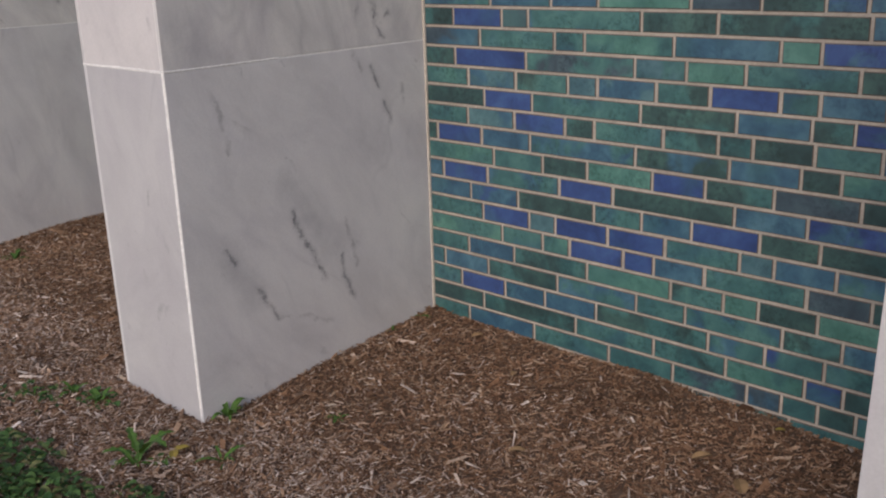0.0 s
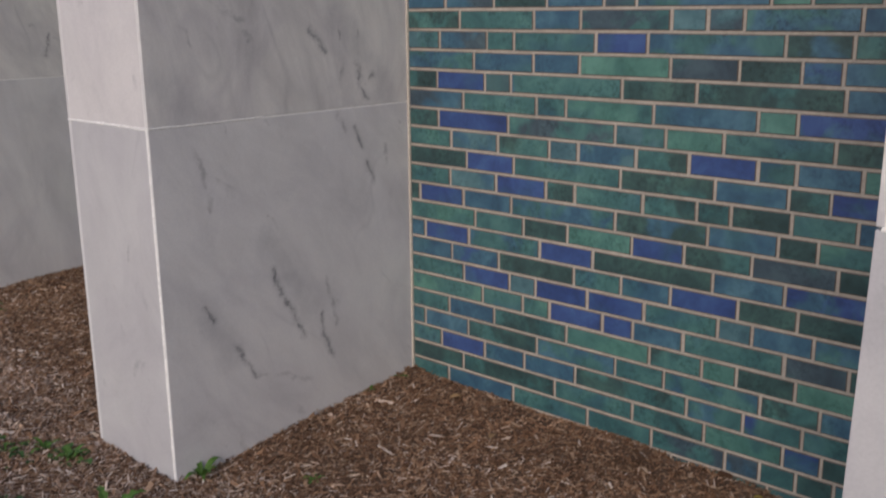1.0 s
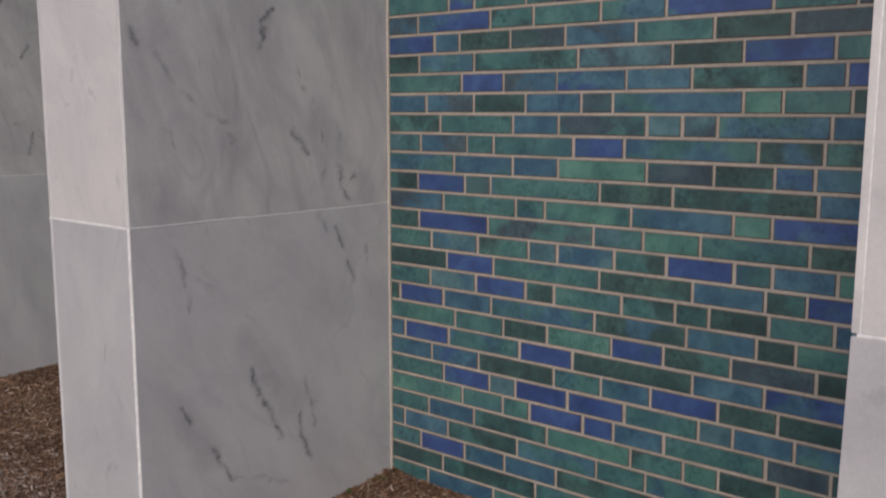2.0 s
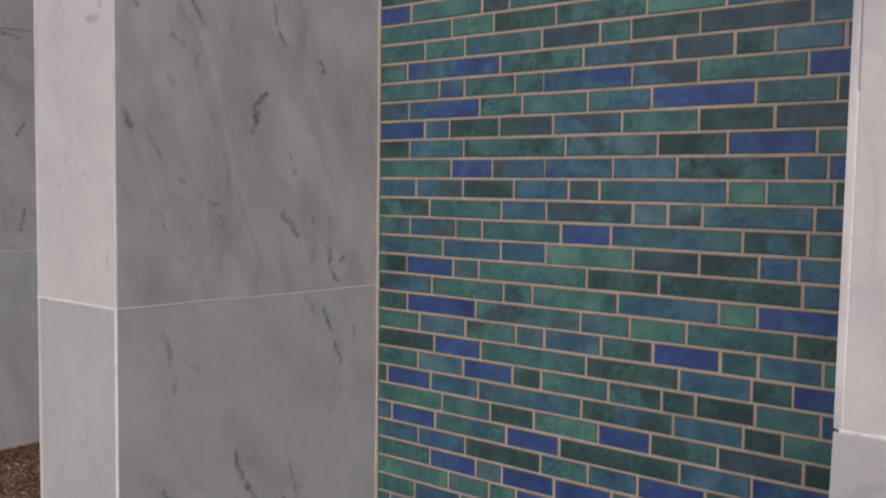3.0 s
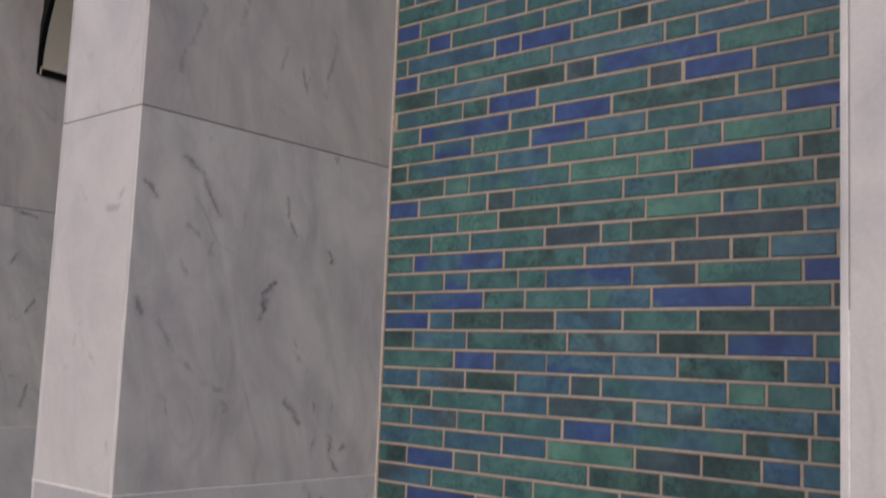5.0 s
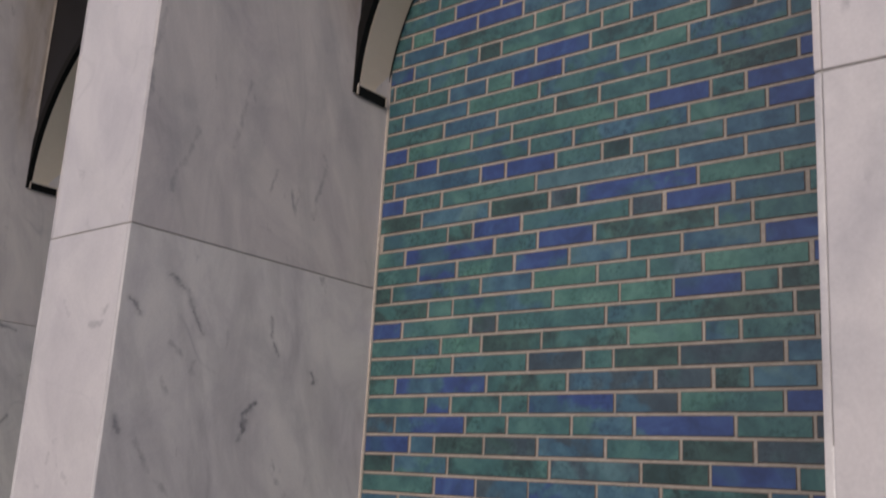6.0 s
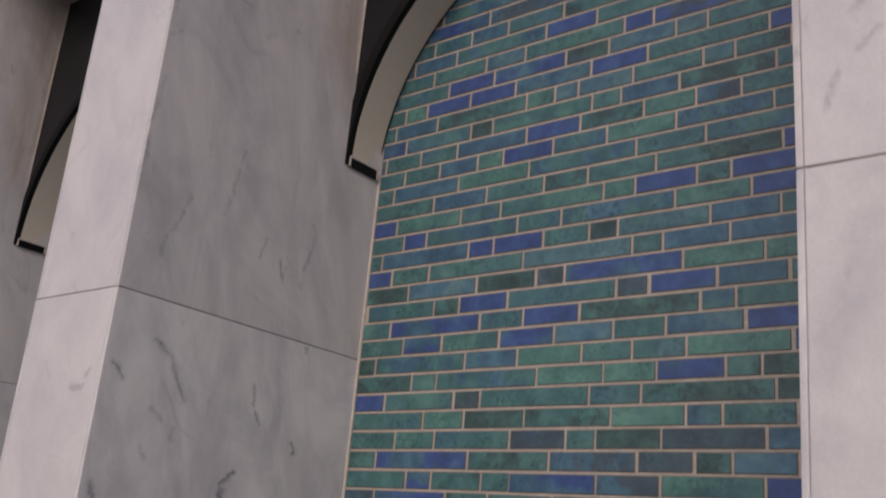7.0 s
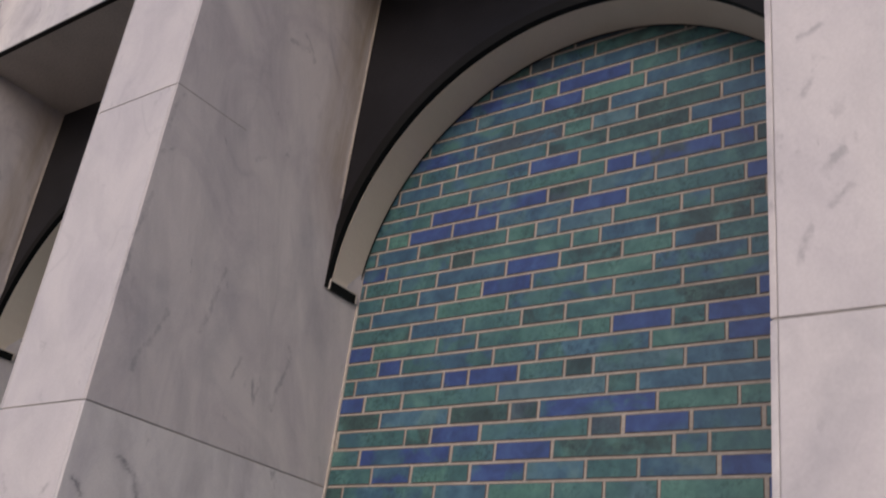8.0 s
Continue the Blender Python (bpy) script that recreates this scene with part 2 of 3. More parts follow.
@functools.lru_cache(None)
def glaze(tint):
    """Fired glaze: pools of darker and lighter colour in each brick, and runs of a second glaze."""
    a, z = TINTS[tint[0]], TINTS[tint[-1]]
    m, t, b = material("glaze_" + tint.lower(), 0.3, 0, 0.42)
    co, rnd = shifted(t, 61.0)
    geo = t.nodes.new("ShaderNodeNewGeometry")
    isle = t.nodes.new("ShaderNodeVectorMath")
    t.links.new(co, isle.inputs[0])
    t.links.new(times(t, geo.outputs["Random Per Island"], 17.0), isle.inputs[1])
    co = isle.outputs[0]
    pools = noisy(t, co, 11.0, 4, 0.6, 0.5)
    c = ramp(t, [(0.30, a[0]), (0.49, a[1]), (0.68, a[2])], pools).outputs[0]
    if len(tint) == 2:
        second = ramp(t, [(0.30, z[0]), (0.49, z[1]), (0.68, z[2])], pools).outputs[0]
        run = ramp(t, [(0.46, (0, 0, 0)), (0.57, (1, 1, 1))], noisy(t, co, 7.0, 3, 0.55, 0.4))
        c = blend(t, "MIX", run.outputs[0], c, second)
    else:
        run = ramp(t, [(0.54, (0, 0, 0)), (0.70, (0.55, 0.55, 0.55))], noisy(t, co, 6.0, 2, 0.5, 0.2))
        c = blend(t, "MIX", run.outputs[0], c, TINTS["O" if tint in "TAC" else "T"][1])
    shade = ramp(t, [(0.0, (0.86, 0.87, 0.90)), (0.5, (1, 1, 1)), (1.0, (1.10, 1.07, 1.04))], rnd)
    c = blend(t, "MULTIPLY", 1.0, c, shade.outputs[0])
    # burnt spots in clusters
    speck = noisy(t, co, 60, 5, 0.7)
    spots = ramp(t, [(0.38, (0.48, 0.52, 0.53)), (0.50, (1, 1, 1)), (0.66, (1.25, 1.25, 1.20))], speck)
    patch = ramp(t, [(0.42, (0.12 * a[3],) * 3), (0.62, (a[3],) * 3)], noisy(t, co, 9.0, 3, 0.5))
    c = blend(t, "MULTIPLY", patch.outputs[0], c, spots.outputs[0])
    t.links.new(c, b.inputs["Base Color"])
    ro = ramp(t, [(0.3, (0.30, 0.30, 0.30)), (0.75, (0.48, 0.48, 0.48))], pools)
    t.links.new(ro.outputs[0], b.inputs["Roughness"])
    relief(t, b, pools, 0.05, 0.003)
    return m


def mottled(name, a, c, scale, rough=0.8, metal=0.0, bump=0.3, depth=0.003, fine=90, spec=0.4):
    m, t, b = material(name, rough, metal, spec)
    co = t.nodes.new("ShaderNodeTexCoord").outputs["Object"]
    big = noisy(t, co, scale, 5, 0.6, 0.3)
    small = noisy(t, co, fine, 4, 0.6)
    base = ramp(t, [(0.3, a), (0.7, c)], big)
    gr = ramp(t, [(0.3, (0.82, 0.82, 0.82)), (0.7, (1.1, 1.1, 1.1))], small)
    t.links.new(blend(t, "MULTIPLY", 1.0, base.outputs[0], gr.outputs[0]), b.inputs["Base Color"])
    relief(t, b, small, bump, depth)
    return m


def per_island(name, stops, rough=0.8, scale=60):
    m, t, b = material(name, rough, 0, 0.3)
    geo = t.nodes.new("ShaderNodeNewGeometry")
    c = ramp(t, stops, geo.outputs["Random Per Island"])
    co = t.nodes.new("ShaderNodeTexCoord").outputs["Object"]
    n = noisy(t, co, scale, 4, 0.6)
    gr = ramp(t, [(0.3, (0.72, 0.72, 0.72)), (0.7, (1.15, 1.15, 1.15))], n)
    wide = ramp(t, [(0.32, (0.74, 0.72, 0.70)), (0.68, (1.14, 1.12, 1.10))], noisy(t, co, 2.2, 4, 0.6))
    c1 = blend(t, "MULTIPLY", 1.0, c.outputs[0], gr.outputs[0])
    t.links.new(blend(t, "MULTIPLY", 1.0, c1, wide.outputs[0]), b.inputs["Base Color"])
    relief(t, b, n, 0.4, 0.002)
    return m


MARBLE = marble("white_marble", (0.640, 0.625, 0.630), on_side(0.0, SIDE_CLOUDS[:4]), on_side(0.0, SIDE_FAINT[:8]), on_side(0.0, SIDE_DARK) + on_side(NEXT_X, NEXT_DARK))
CALM = marble("calm_white_marble", (0.605, 0.582, 0.590), on_front(FRONT_CLOUDS), on_front(FRONT_DARK), [], figure=0.5)
# upper sides: tan stains, and a darker tone that imitates dimmer light up there
STAINED_DIM = marble("stained_dim_marble", (0.575, 0.548, 0.550), on_side(0.0, SIDE_CLOUDS[4:7]), on_side(0.0, SIDE_HIGH), [], stained=True)
# lowest slabs: bluer sides; greyer fronts, also darkened to imitate weaker light low down
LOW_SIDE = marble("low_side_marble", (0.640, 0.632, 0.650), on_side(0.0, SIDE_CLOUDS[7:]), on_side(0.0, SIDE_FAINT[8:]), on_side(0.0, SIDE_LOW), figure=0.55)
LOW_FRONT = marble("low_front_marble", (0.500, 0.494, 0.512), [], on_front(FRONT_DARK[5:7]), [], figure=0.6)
MORTAR = mottled("pale_mortar", (0.33, 0.295, 0.255), (0.45, 0.41, 0.36), 6, 0.9)
RAW_EDGE = mottled("fired_brick_edge", (0.085, 0.072, 0.064), (0.14, 0.118, 0.104), 20, 0.8)
BEAD = mottled("tan_sealant", (0.46, 0.41, 0.35), (0.60, 0.55, 0.49), 9, 0.7, bump=0.1)
CAULK = mottled("white_sealant", (0.78, 0.77, 0.76), (0.87, 0.86, 0.85), 9, 0.6, bump=0.1)
GROUT = mottled("grey_joint", (0.30, 0.29, 0.28), (0.42, 0.40, 0.38), 12, 0.9)
BLACK = mottled("black_painted_metal", (0.002, 0.002, 0.002), (0.004, 0.004, 0.004), 4, 0.5, 0.0, 0.1, spec=0.2)
CHARCOAL = mottled("charcoal_panel", (0.007, 0.007, 0.009), (0.015, 0.015, 0.019), 3, 0.38, 0.0, 0.15, spec=0.22)
CREAM = mottled("cream_painted_metal", (0.70, 0.625, 0.515), (0.74, 0.665, 0.555), 3, 0.45, 0.0, 0.02, 0.001, 400)
PLASTER = mottled("grey_plaster", (0.42, 0.375, 0.325), (0.50, 0.455, 0.40), 3, 0.85)
SOIL = mottled("mulch_bed", (0.09, 0.055, 0.037), (0.19, 0.125, 0.085), 14, 0.95, 0.0, 0.8, 0.012, 70)
BOUNCE = mottled("pale_bounce", (0.42, 0.40, 0.37), (0.54, 0.52, 0.48), 2, 0.9)
CHIPS = per_island("wood_chips", [(0.0, (0.105, 0.056, 0.032)), (0.3, (0.19, 0.107, 0.062)), (0.62, (0.28, 0.166, 0.100)), (0.88, (0.39, 0.260, 0.172)), (1.0, (0.54, 0.43, 0.33))], 0.85, 80)
PALE = per_island("pale_splinters", [(0.0, (0.34, 0.225, 0.155)), (0.5, (0.50, 0.385, 0.305)), (1.0, (0.78, 0.70, 0.64))], 0.85, 80)
LEAF = per_island("green_leaf", [(0.0, (0.06, 0.13, 0.022)), (0.6, (0.10, 0.20, 0.035)), (1.0, (0.19, 0.29, 0.06))], 0.55, 40)
WEED = per_island("dark_green_leaf", [(0.0, (0.030, 0.070, 0.020)), (0.5, (0.055, 0.125, 0.032)), (0.85, (0.095, 0.175, 0.045)), (1.0, (0.20, 0.19, 0.08))], 0.6, 40)
YELLOW = per_island("yellow_leaf", [(0.0, (0.35, 0.27, 0.05)), (1.0, (0.42, 0.34, 0.08))], 0.6, 40)
TAN_LEAF = per_island("tan_leaf", [(0.0, (0.34, 0.22, 0.11)), (1.0, (0.42, 0.29, 0.16))], 0.7, 40)


# ---- mesh helpers ----
def box(bm, x0, x1, y0, y1, z0, z1, bevel=0.0):
    made = bmesh.ops.create_cube(bm, size=1.0)["verts"]
    for v in made:
        v.co = Vector((x0 if v.co.x < 0 else x1, y0 if v.co.y < 0 else y1, z0 if v.co.z < 0 else z1))
    if bevel:
        edges = {e for v in made for e in v.link_edges}
        bmesh.ops.bevel(bm, geom=list(edges), offset=bevel, segments=2, affect="EDGES", profile=0.6)


def mesh_of(name, bm, mat):
    me = bpy.data.meshes.new(name)
    bm.normal_update()
    bm.to_mesh(me)
    bm.free()
    me.materials.append(mat)
    return me


def part(name, bm, mat, parent, label=""):
    ob = new(name, mesh_of(name, bm, mat))
    ob.parent = parent
    if label:
        tagged(ob, label)
    return ob


def structure(name, bm, mat, label, category):
    return tagged(new(name, mesh_of(name, bm, mat)), label, category, kind="structure")


def raw(name, verts, faces, mat):
    me = bpy.data.meshes.new(name)
    me.from_pydata(verts, [], faces)
    me.materials.append(mat)
    return me


# ---- ground: one sheet of mulch bed to the horizon ----
def ground_z(x, y):
    d = min(max((-y - 0.05) / 1.05, 0), 1)
    z = -0.062 * d * d * (3 - 2 * d)
    z += 0.020 * noise.noise((x * 1.3, y * 1.3, 4.0)) + 0.010 * noise.noise((x * 4.1, y * 4.1, 1.0))
    z += 0.026 * max(0.0, 1 + y / 0.35) * noise.noise((x * 2.7, 0.3, 7.0)) + 0.012 * max(0.0, 1 + y / 0.2)
    return z - 0.050 * max(0.0, min(1.0, (x - 0.05) / 1.3)) * (1 - d)


def build_ground():
    xs = np.concatenate([-np.geomspace(2400, 6, 22), np.linspace(-5, 4, 150), np.geomspace(5, 2400, 22)])
    ys = np.concatenate([-np.geomspace(2400, 5, 22), np.linspace(-4.2, 0.4, 84), np.geomspace(1.0, 2400, 22)])
    verts = [(x, y, ground_z(x, y) if abs(x) < 6 and -5 < y < 1 else -0.07) for y in ys for x in xs]
    n = len(xs)
    faces = [(j * n + i, j * n + i + 1, (j + 1) * n + i + 1, (j + 1) * n + i) for j in range(len(ys) - 1) for i in range(n - 1)]
    me = raw("ground", verts, faces, SOIL)
    me.shade_smooth()
    tagged(new("ground", me), "brown shredded bark mulch bed at the foot of the wall", "ground", kind="structure")


build_ground()
# unseen pale slab, added to throw light up at the tiles and soffit
bm = bmesh.new()
box(bm, -40.0, 40.0, -9.0, -3.3, -0.2, -0.03, 0.01)
structure("pavement", bm, BOUNCE, "unseen pale slab added to bounce light into the niche", "pavement")


# ---- piers of white marble slabs ----
def slab(name, x0, x1, y0, y1, z0, z1, parent, label="", mat=None):
    bm = bmesh.new()
    cx, cy, cz = (x0 + x1) / 2, (y0 + y1) / 2, (z0 + z1) / 2
    box(bm, x0 - cx, x1 - cx, y0 - cy, y1 - cy, z0 - cz, z1 - cz, 0.003)
    ob = part(name, bm, mat or MARBLE, parent, label)
    ob.location = (cx, cy, cz)
    return ob


def smear(points, across, out, seed):
    """An uneven bead of sealant along a straight joint: ends, half-width direction, outward direction."""
    rng = random.Random(seed)
    bm = bmesh.new()
    a, b = Vector(points[0]), Vector(points[1])
    across, out = Vector(across), Vector(out)
    n = max(8, int((b - a).length / 0.03))
    rows = []
    for i in range(n + 1):
        mid = a.lerp(b, i / n) + across * rng.uniform(-0.18, 0.18)
        w = rng.uniform(0.7, 1.15)
        rows.append([bm.verts.new(mid - across * w), bm.verts.new(mid - across * w * 0.5 + out), bm.verts.new(mid + across * w * 0.5 + out), bm.verts.new(mid + across * w)])
    for p, q in zip(rows, rows[1:]):
        for k in range(3):
            bm.faces.new((p[k], q[k], q[k + 1], p[k + 1]))
    bmesh.ops.recalc_face_normals(bm, faces=bm.faces)
    return bm


def pier(x, label, wide=0.0):
    """A pier whose right side is at x; wide: how far its lowest front slab stands out to the left at the top."""
    base = tagged(new("marble_pier"), label, "pier", "marble piers of the arcade")
    base.location = (x - PIER / 2, -DEEP / 2, -0.1)
    inv = Matrix.Translation(-Vector(base.location))
    g, th = 0.0021, 0.014
    made = []
    for lo, hi, mat, label in ((JOINTS[0], 1.6, CAULK, "white sealant filling"), (1.6, JOINTS[-1] - 0.01, GROUT, "grey joint filling")):
        bm = bmesh.new()
        e = 0.001 if mat is CAULK else 0.004
        box(bm, x - PIER + e, x - e, -DEEP + e, 0.15, lo, hi)
        made.append(part("joint_core", bm, mat, base, label))
    for i in range(len(JOINTS) - 1):
        lo, hi = JOINTS[i] + g, JOINTS[i + 1] - g
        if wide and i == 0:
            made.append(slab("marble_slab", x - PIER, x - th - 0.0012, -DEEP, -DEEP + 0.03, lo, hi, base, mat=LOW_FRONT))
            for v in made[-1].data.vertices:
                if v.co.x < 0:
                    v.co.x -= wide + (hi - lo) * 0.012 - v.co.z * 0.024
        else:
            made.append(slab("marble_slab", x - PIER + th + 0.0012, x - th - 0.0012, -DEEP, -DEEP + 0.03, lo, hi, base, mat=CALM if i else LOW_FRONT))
        for a, b in ((x - th, x), (x - PIER, x - PIER + th)):
            front = -DEEP + 0.031 if wide and i == 0 and a < x - 0.1 else -DEEP
            if i == 2:
                made.append(slab("marble_slab", a, b, -DEEP, 0.12, lo, JOINTS[4] - g, base, "tan-stained marble slab, toned down for dimmer light", STAINED_DIM))
                bm = bmesh.new()
                box(bm, a - 0.0006, b + 0.0006, -DEEP - 0.0006, LINTEL, JOINTS[3] - 0.0022, JOINTS[3] + 0.0022)
                made.append(part("joint_line", bm, GROUT, base, "dark open joint"))
            elif i != 3:
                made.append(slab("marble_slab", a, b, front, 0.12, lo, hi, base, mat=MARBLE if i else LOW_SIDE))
    if wide:
        for ob in made:
            if abs(ob.location.z - (JOINTS[1] + JOINTS[2]) / 2) < 0.01 and ob.location.x < x - 0.1:
                for v in ob.data.vertices:
                    if v.co.x < 0 or ob.location.x < x - PIER + 0.05:
                        v.co.x -= 0.010 * (0.5 - v.co.z / (JOINTS[2] - JOINTS[1]))
    z = JOINTS[1]
    for ends, across, out in ((((x - 0.010, -DEEP, -0.2), (x - 0.008, -DEEP, z)), (0.0065, 0, 0), (0, -0.002, 0)),
                              (((x - PIER, -DEEP, z), (x, -DEEP, z)), (0, 0, 0.0042), (0, -0.0015, 0)),
                              (((x, -DEEP, z), (x, -DEEP + 0.42, z)), (0, 0, 0.0038), (0.0015, 0, 0))):
        made.append(part("sealant_bead", smear(ends, across, out, len(made)), CAULK, base, "white sealant smeared along the joint"))
    for ob in made:
        ob.matrix_parent_inverse = inv
    return base


pier(0.0, "white grey-veined marble pier standing in the mulch")
pier(BAY + PIER, "white marble pier close beside the blue tiled niche", 0.010)
pier(NEXT_X, "shaded grey-white marble pier of the next bay")


# ---- arch panel: dark spandrel, black ring, cream soffit of the arch ----
def ring(bm, cx, cz, r0, r1, y0, y1, steps=48):
    """A half ring between two radii and two depths, closed at its feet."""
    loops = []
    for i in range(steps + 1):
        a = math.pi * i / steps
        loops.append([bm.verts.new((cx - r * math.cos(a), y, cz + r * math.sin(a))) for r, y in ((r0, y0), (r1, y0), (r1, y1), (r0, y1))])
    for p, q in zip(loops, loops[1:]):
        for k in range(4):
            bm.faces.new((p[k], p[(k + 1) % 4], q[(k + 1) % 4], q[k]))
    bm.faces.new(loops[0])
    bm.faces.new(loops[-1][::-1])
    bmesh.ops.recalc_face_normals(bm, faces=bm.faces)


RADIUS = 1.031
RING = 0.048


def splay(bm, cx):
    """The back edge of the soffit stands a little wider than its front."""
    for v in bm.verts:
        if v.co.y > -0.01:
            v.co.x += (v.co.x - cx) * 0.006 - 0.014
            v.co.z += (v.co.z - SPRING) * 0.004


def arch_panel(x, label):
    base = tagged(new("arch_panel"), label, "arch panel", "dark arch panels of the niches")
    base.location = (x + BAY / 2, PANEL / 2, SPRING)
    inv = Matrix.Translation(-Vector(base.location))
    made = []
    cx = x + BAY / 2
    half = BAY / 2 - 0.004
    r = RADIUS + 0.02
    bm = bmesh.new()
    n = 48
    low = [(cx - r * math.cos(math.pi * i / n), SPRING + r * math.sin(math.pi * i / n)) for i in range(n + 1)]
    up = []
    for px, pz in low:
        dx, dz = px - cx, pz - SPRING
        k = min(half / abs(dx) if abs(dx) > 1e-6 else 1e9, (SOFFIT - 0.004 - SPRING) / dz if dz > 1e-6 else 1e9)
        up.append((cx + dx * k, SPRING + dz * k))
    corner = math.atan2(SOFFIT - SPRING, half)
    for k, sgn in ((round(n * corner / math.pi), -1), (round(n * (1 - corner / math.pi)), 1)):
        up[k] = (cx + sgn * half, SOFFIT - 0.004)
    front = [[bm.verts.new((px, PANEL + 0.008, pz)) for px, pz in line] for line in (low, up)]
    back = [[bm.verts.new((px, PANEL + 0.03, pz)) for px, pz in line] for line in (low, up)]
    for i in range(n):
        bm.faces.new((front[0][i], front[0][i + 1], front[1][i + 1], front[1][i]))
        bm.faces.new((back[0][i], back[1][i], back[1][i + 1], back[0][i + 1]))
        bm.faces.new((front[1][i], front[1][i + 1], back[1][i + 1], back[1][i]))
        bm.faces.new((front[0][i + 1], front[0][i], back[0][i], back[0][i + 1]))
    bmesh.ops.recalc_face_normals(bm, faces=bm.faces)
    made.append(part("spandrel", bm, CHARCOAL, base, "charcoal metal spandrel"))
    bm = bmesh.new()
    ring(bm, cx, SPRING, RADIUS + 0.001, RADIUS + RING, PANEL, PANEL + 0.03)
    for v in bm.verts:
        v.co.x = min(max(v.co.x, cx - half), cx + half)
    made.append(part("arch_trim", bm, BLACK, base, "black arch edge trim"))
    bm = bmesh.new()
    ring(bm, cx, SPRING, RADIUS, RADIUS + 0.010, PANEL + 0.0305, -0.008)
    splay(bm, cx)
    lining = part("arch_soffit", bm, CREAM, base, "cream painted curved soffit")
    made.append(lining)
    # black strip in place of the shadow line where soffit meets tiles
    bm = bmesh.new()
    ring(bm, cx, SPRING, RADIUS - 0.003, RADIUS + 0.012, -0.0075, -0.0035)
    splay(bm, cx)
    made.append(part("shadow_gap", bm, BLACK, base, "black strip drawn as the shade between soffit and tiles"))
    for sgn in (-1, 1):
        # shade inside the hollow channel end, drawn as a solid black block
        bm = bmesh.new()
        a, b = sorted((cx + sgn * (RADIUS - 0.003), cx + sgn * (RADIUS + 0.006)))
        box(bm, a, b, PANEL + 0.026, -0.034, SPRING - 0.004, SPRING + 0.034, 0.001)
        part("arch_foot", bm, BLACK, lining, "black block drawn as the dark inside of the soffit channel")
        bm = bmesh.new()
        a, b = sorted((cx + sgn * (RADIUS - 0.0045), cx + sgn * (RADIUS + 0.004)))
        box(bm, a, b, PANEL + 0.020, -0.026, SPRING + 0.0345, SPRING + 0.041, 0.001)
        box(bm, a, b, -0.0335, -0.026, SPRING - 0.004, SPRING + 0.034, 0.001)
        box(bm, a, b, PANEL + 0.0185, PANEL + 0.0255, SPRING - 0.004, SPRING + 0.034, 0.001)
        part("foot_rim", bm, BEAD, lining, "tan folded metal rim")
        bm = bmesh.new()
        box(bm, cx + sgn * half - 0.002, cx + sgn * half + 0.003, PANEL - 0.001, PANEL + 0.007, SPRING + 0.40, SOFFIT - 0.006, 0.002)
        made.append(part("sealant_bead", bm, BEAD, base, "tan sealant bead"))
    for ob in made:
        ob.matrix_parent_inverse = inv
    return base


arch_panel(0.0, "charcoal arch panel with cream curved soffit over tiles")
arch_panel(NEXT_X, "charcoal arch panel with cream soffit in the next bay")

# ---- lintels over the niches ----
for n, x in enumerate((0.0, -PIER - BAY)):
    bm = bmesh.new()
    box(bm, x + 0.002, x + BAY - 0.002, LINTEL + 0.012, 0.3, SOFFIT, 5.7)
    structure("lintel_%d" % (n + 1), bm, PLASTER, "grey plastered soffit of the marble lintel", "lintel")
    bm = bmesh.new()
    box(bm, x + 0.002, x + BAY - 0.002, LINTEL - 0.02, LINTEL + 0.010, SOFFIT + 0.001, 5.7, 0.003)
    structure("lintel_face_%d" % (n + 1), bm, MARBLE, "white marble face slab of the lintel", "lintel")
    bm = bmesh.new()
    box(bm, x + 0.004, x + BAY - 0.004, LINTEL - 0.016, LINTEL + 0.009, SOFFIT - 0.005, SOFFIT + 0.0005, 0.001)
    structure("trim_drip_%d" % (n + 1), bm, BLACK, "dark metal drip edge under the lintel", "trim")

# ---- closing walls ----
bm = bmesh.new()
box(bm, -9.0, 9.0, 0.35, 0.6, -0.4, 7.0)
structure("wall_back", bm, PLASTER, "plain grey wall behind the tiled niches", "wall")


# ---- shredded bark on the bed ----
def inside_pier(x, y):
    return y > -DEEP - 0.004 and any(a - PIER - 0.004 < x < a + 0.004 for a in (0.0, BAY + PIER, -PIER - BAY))


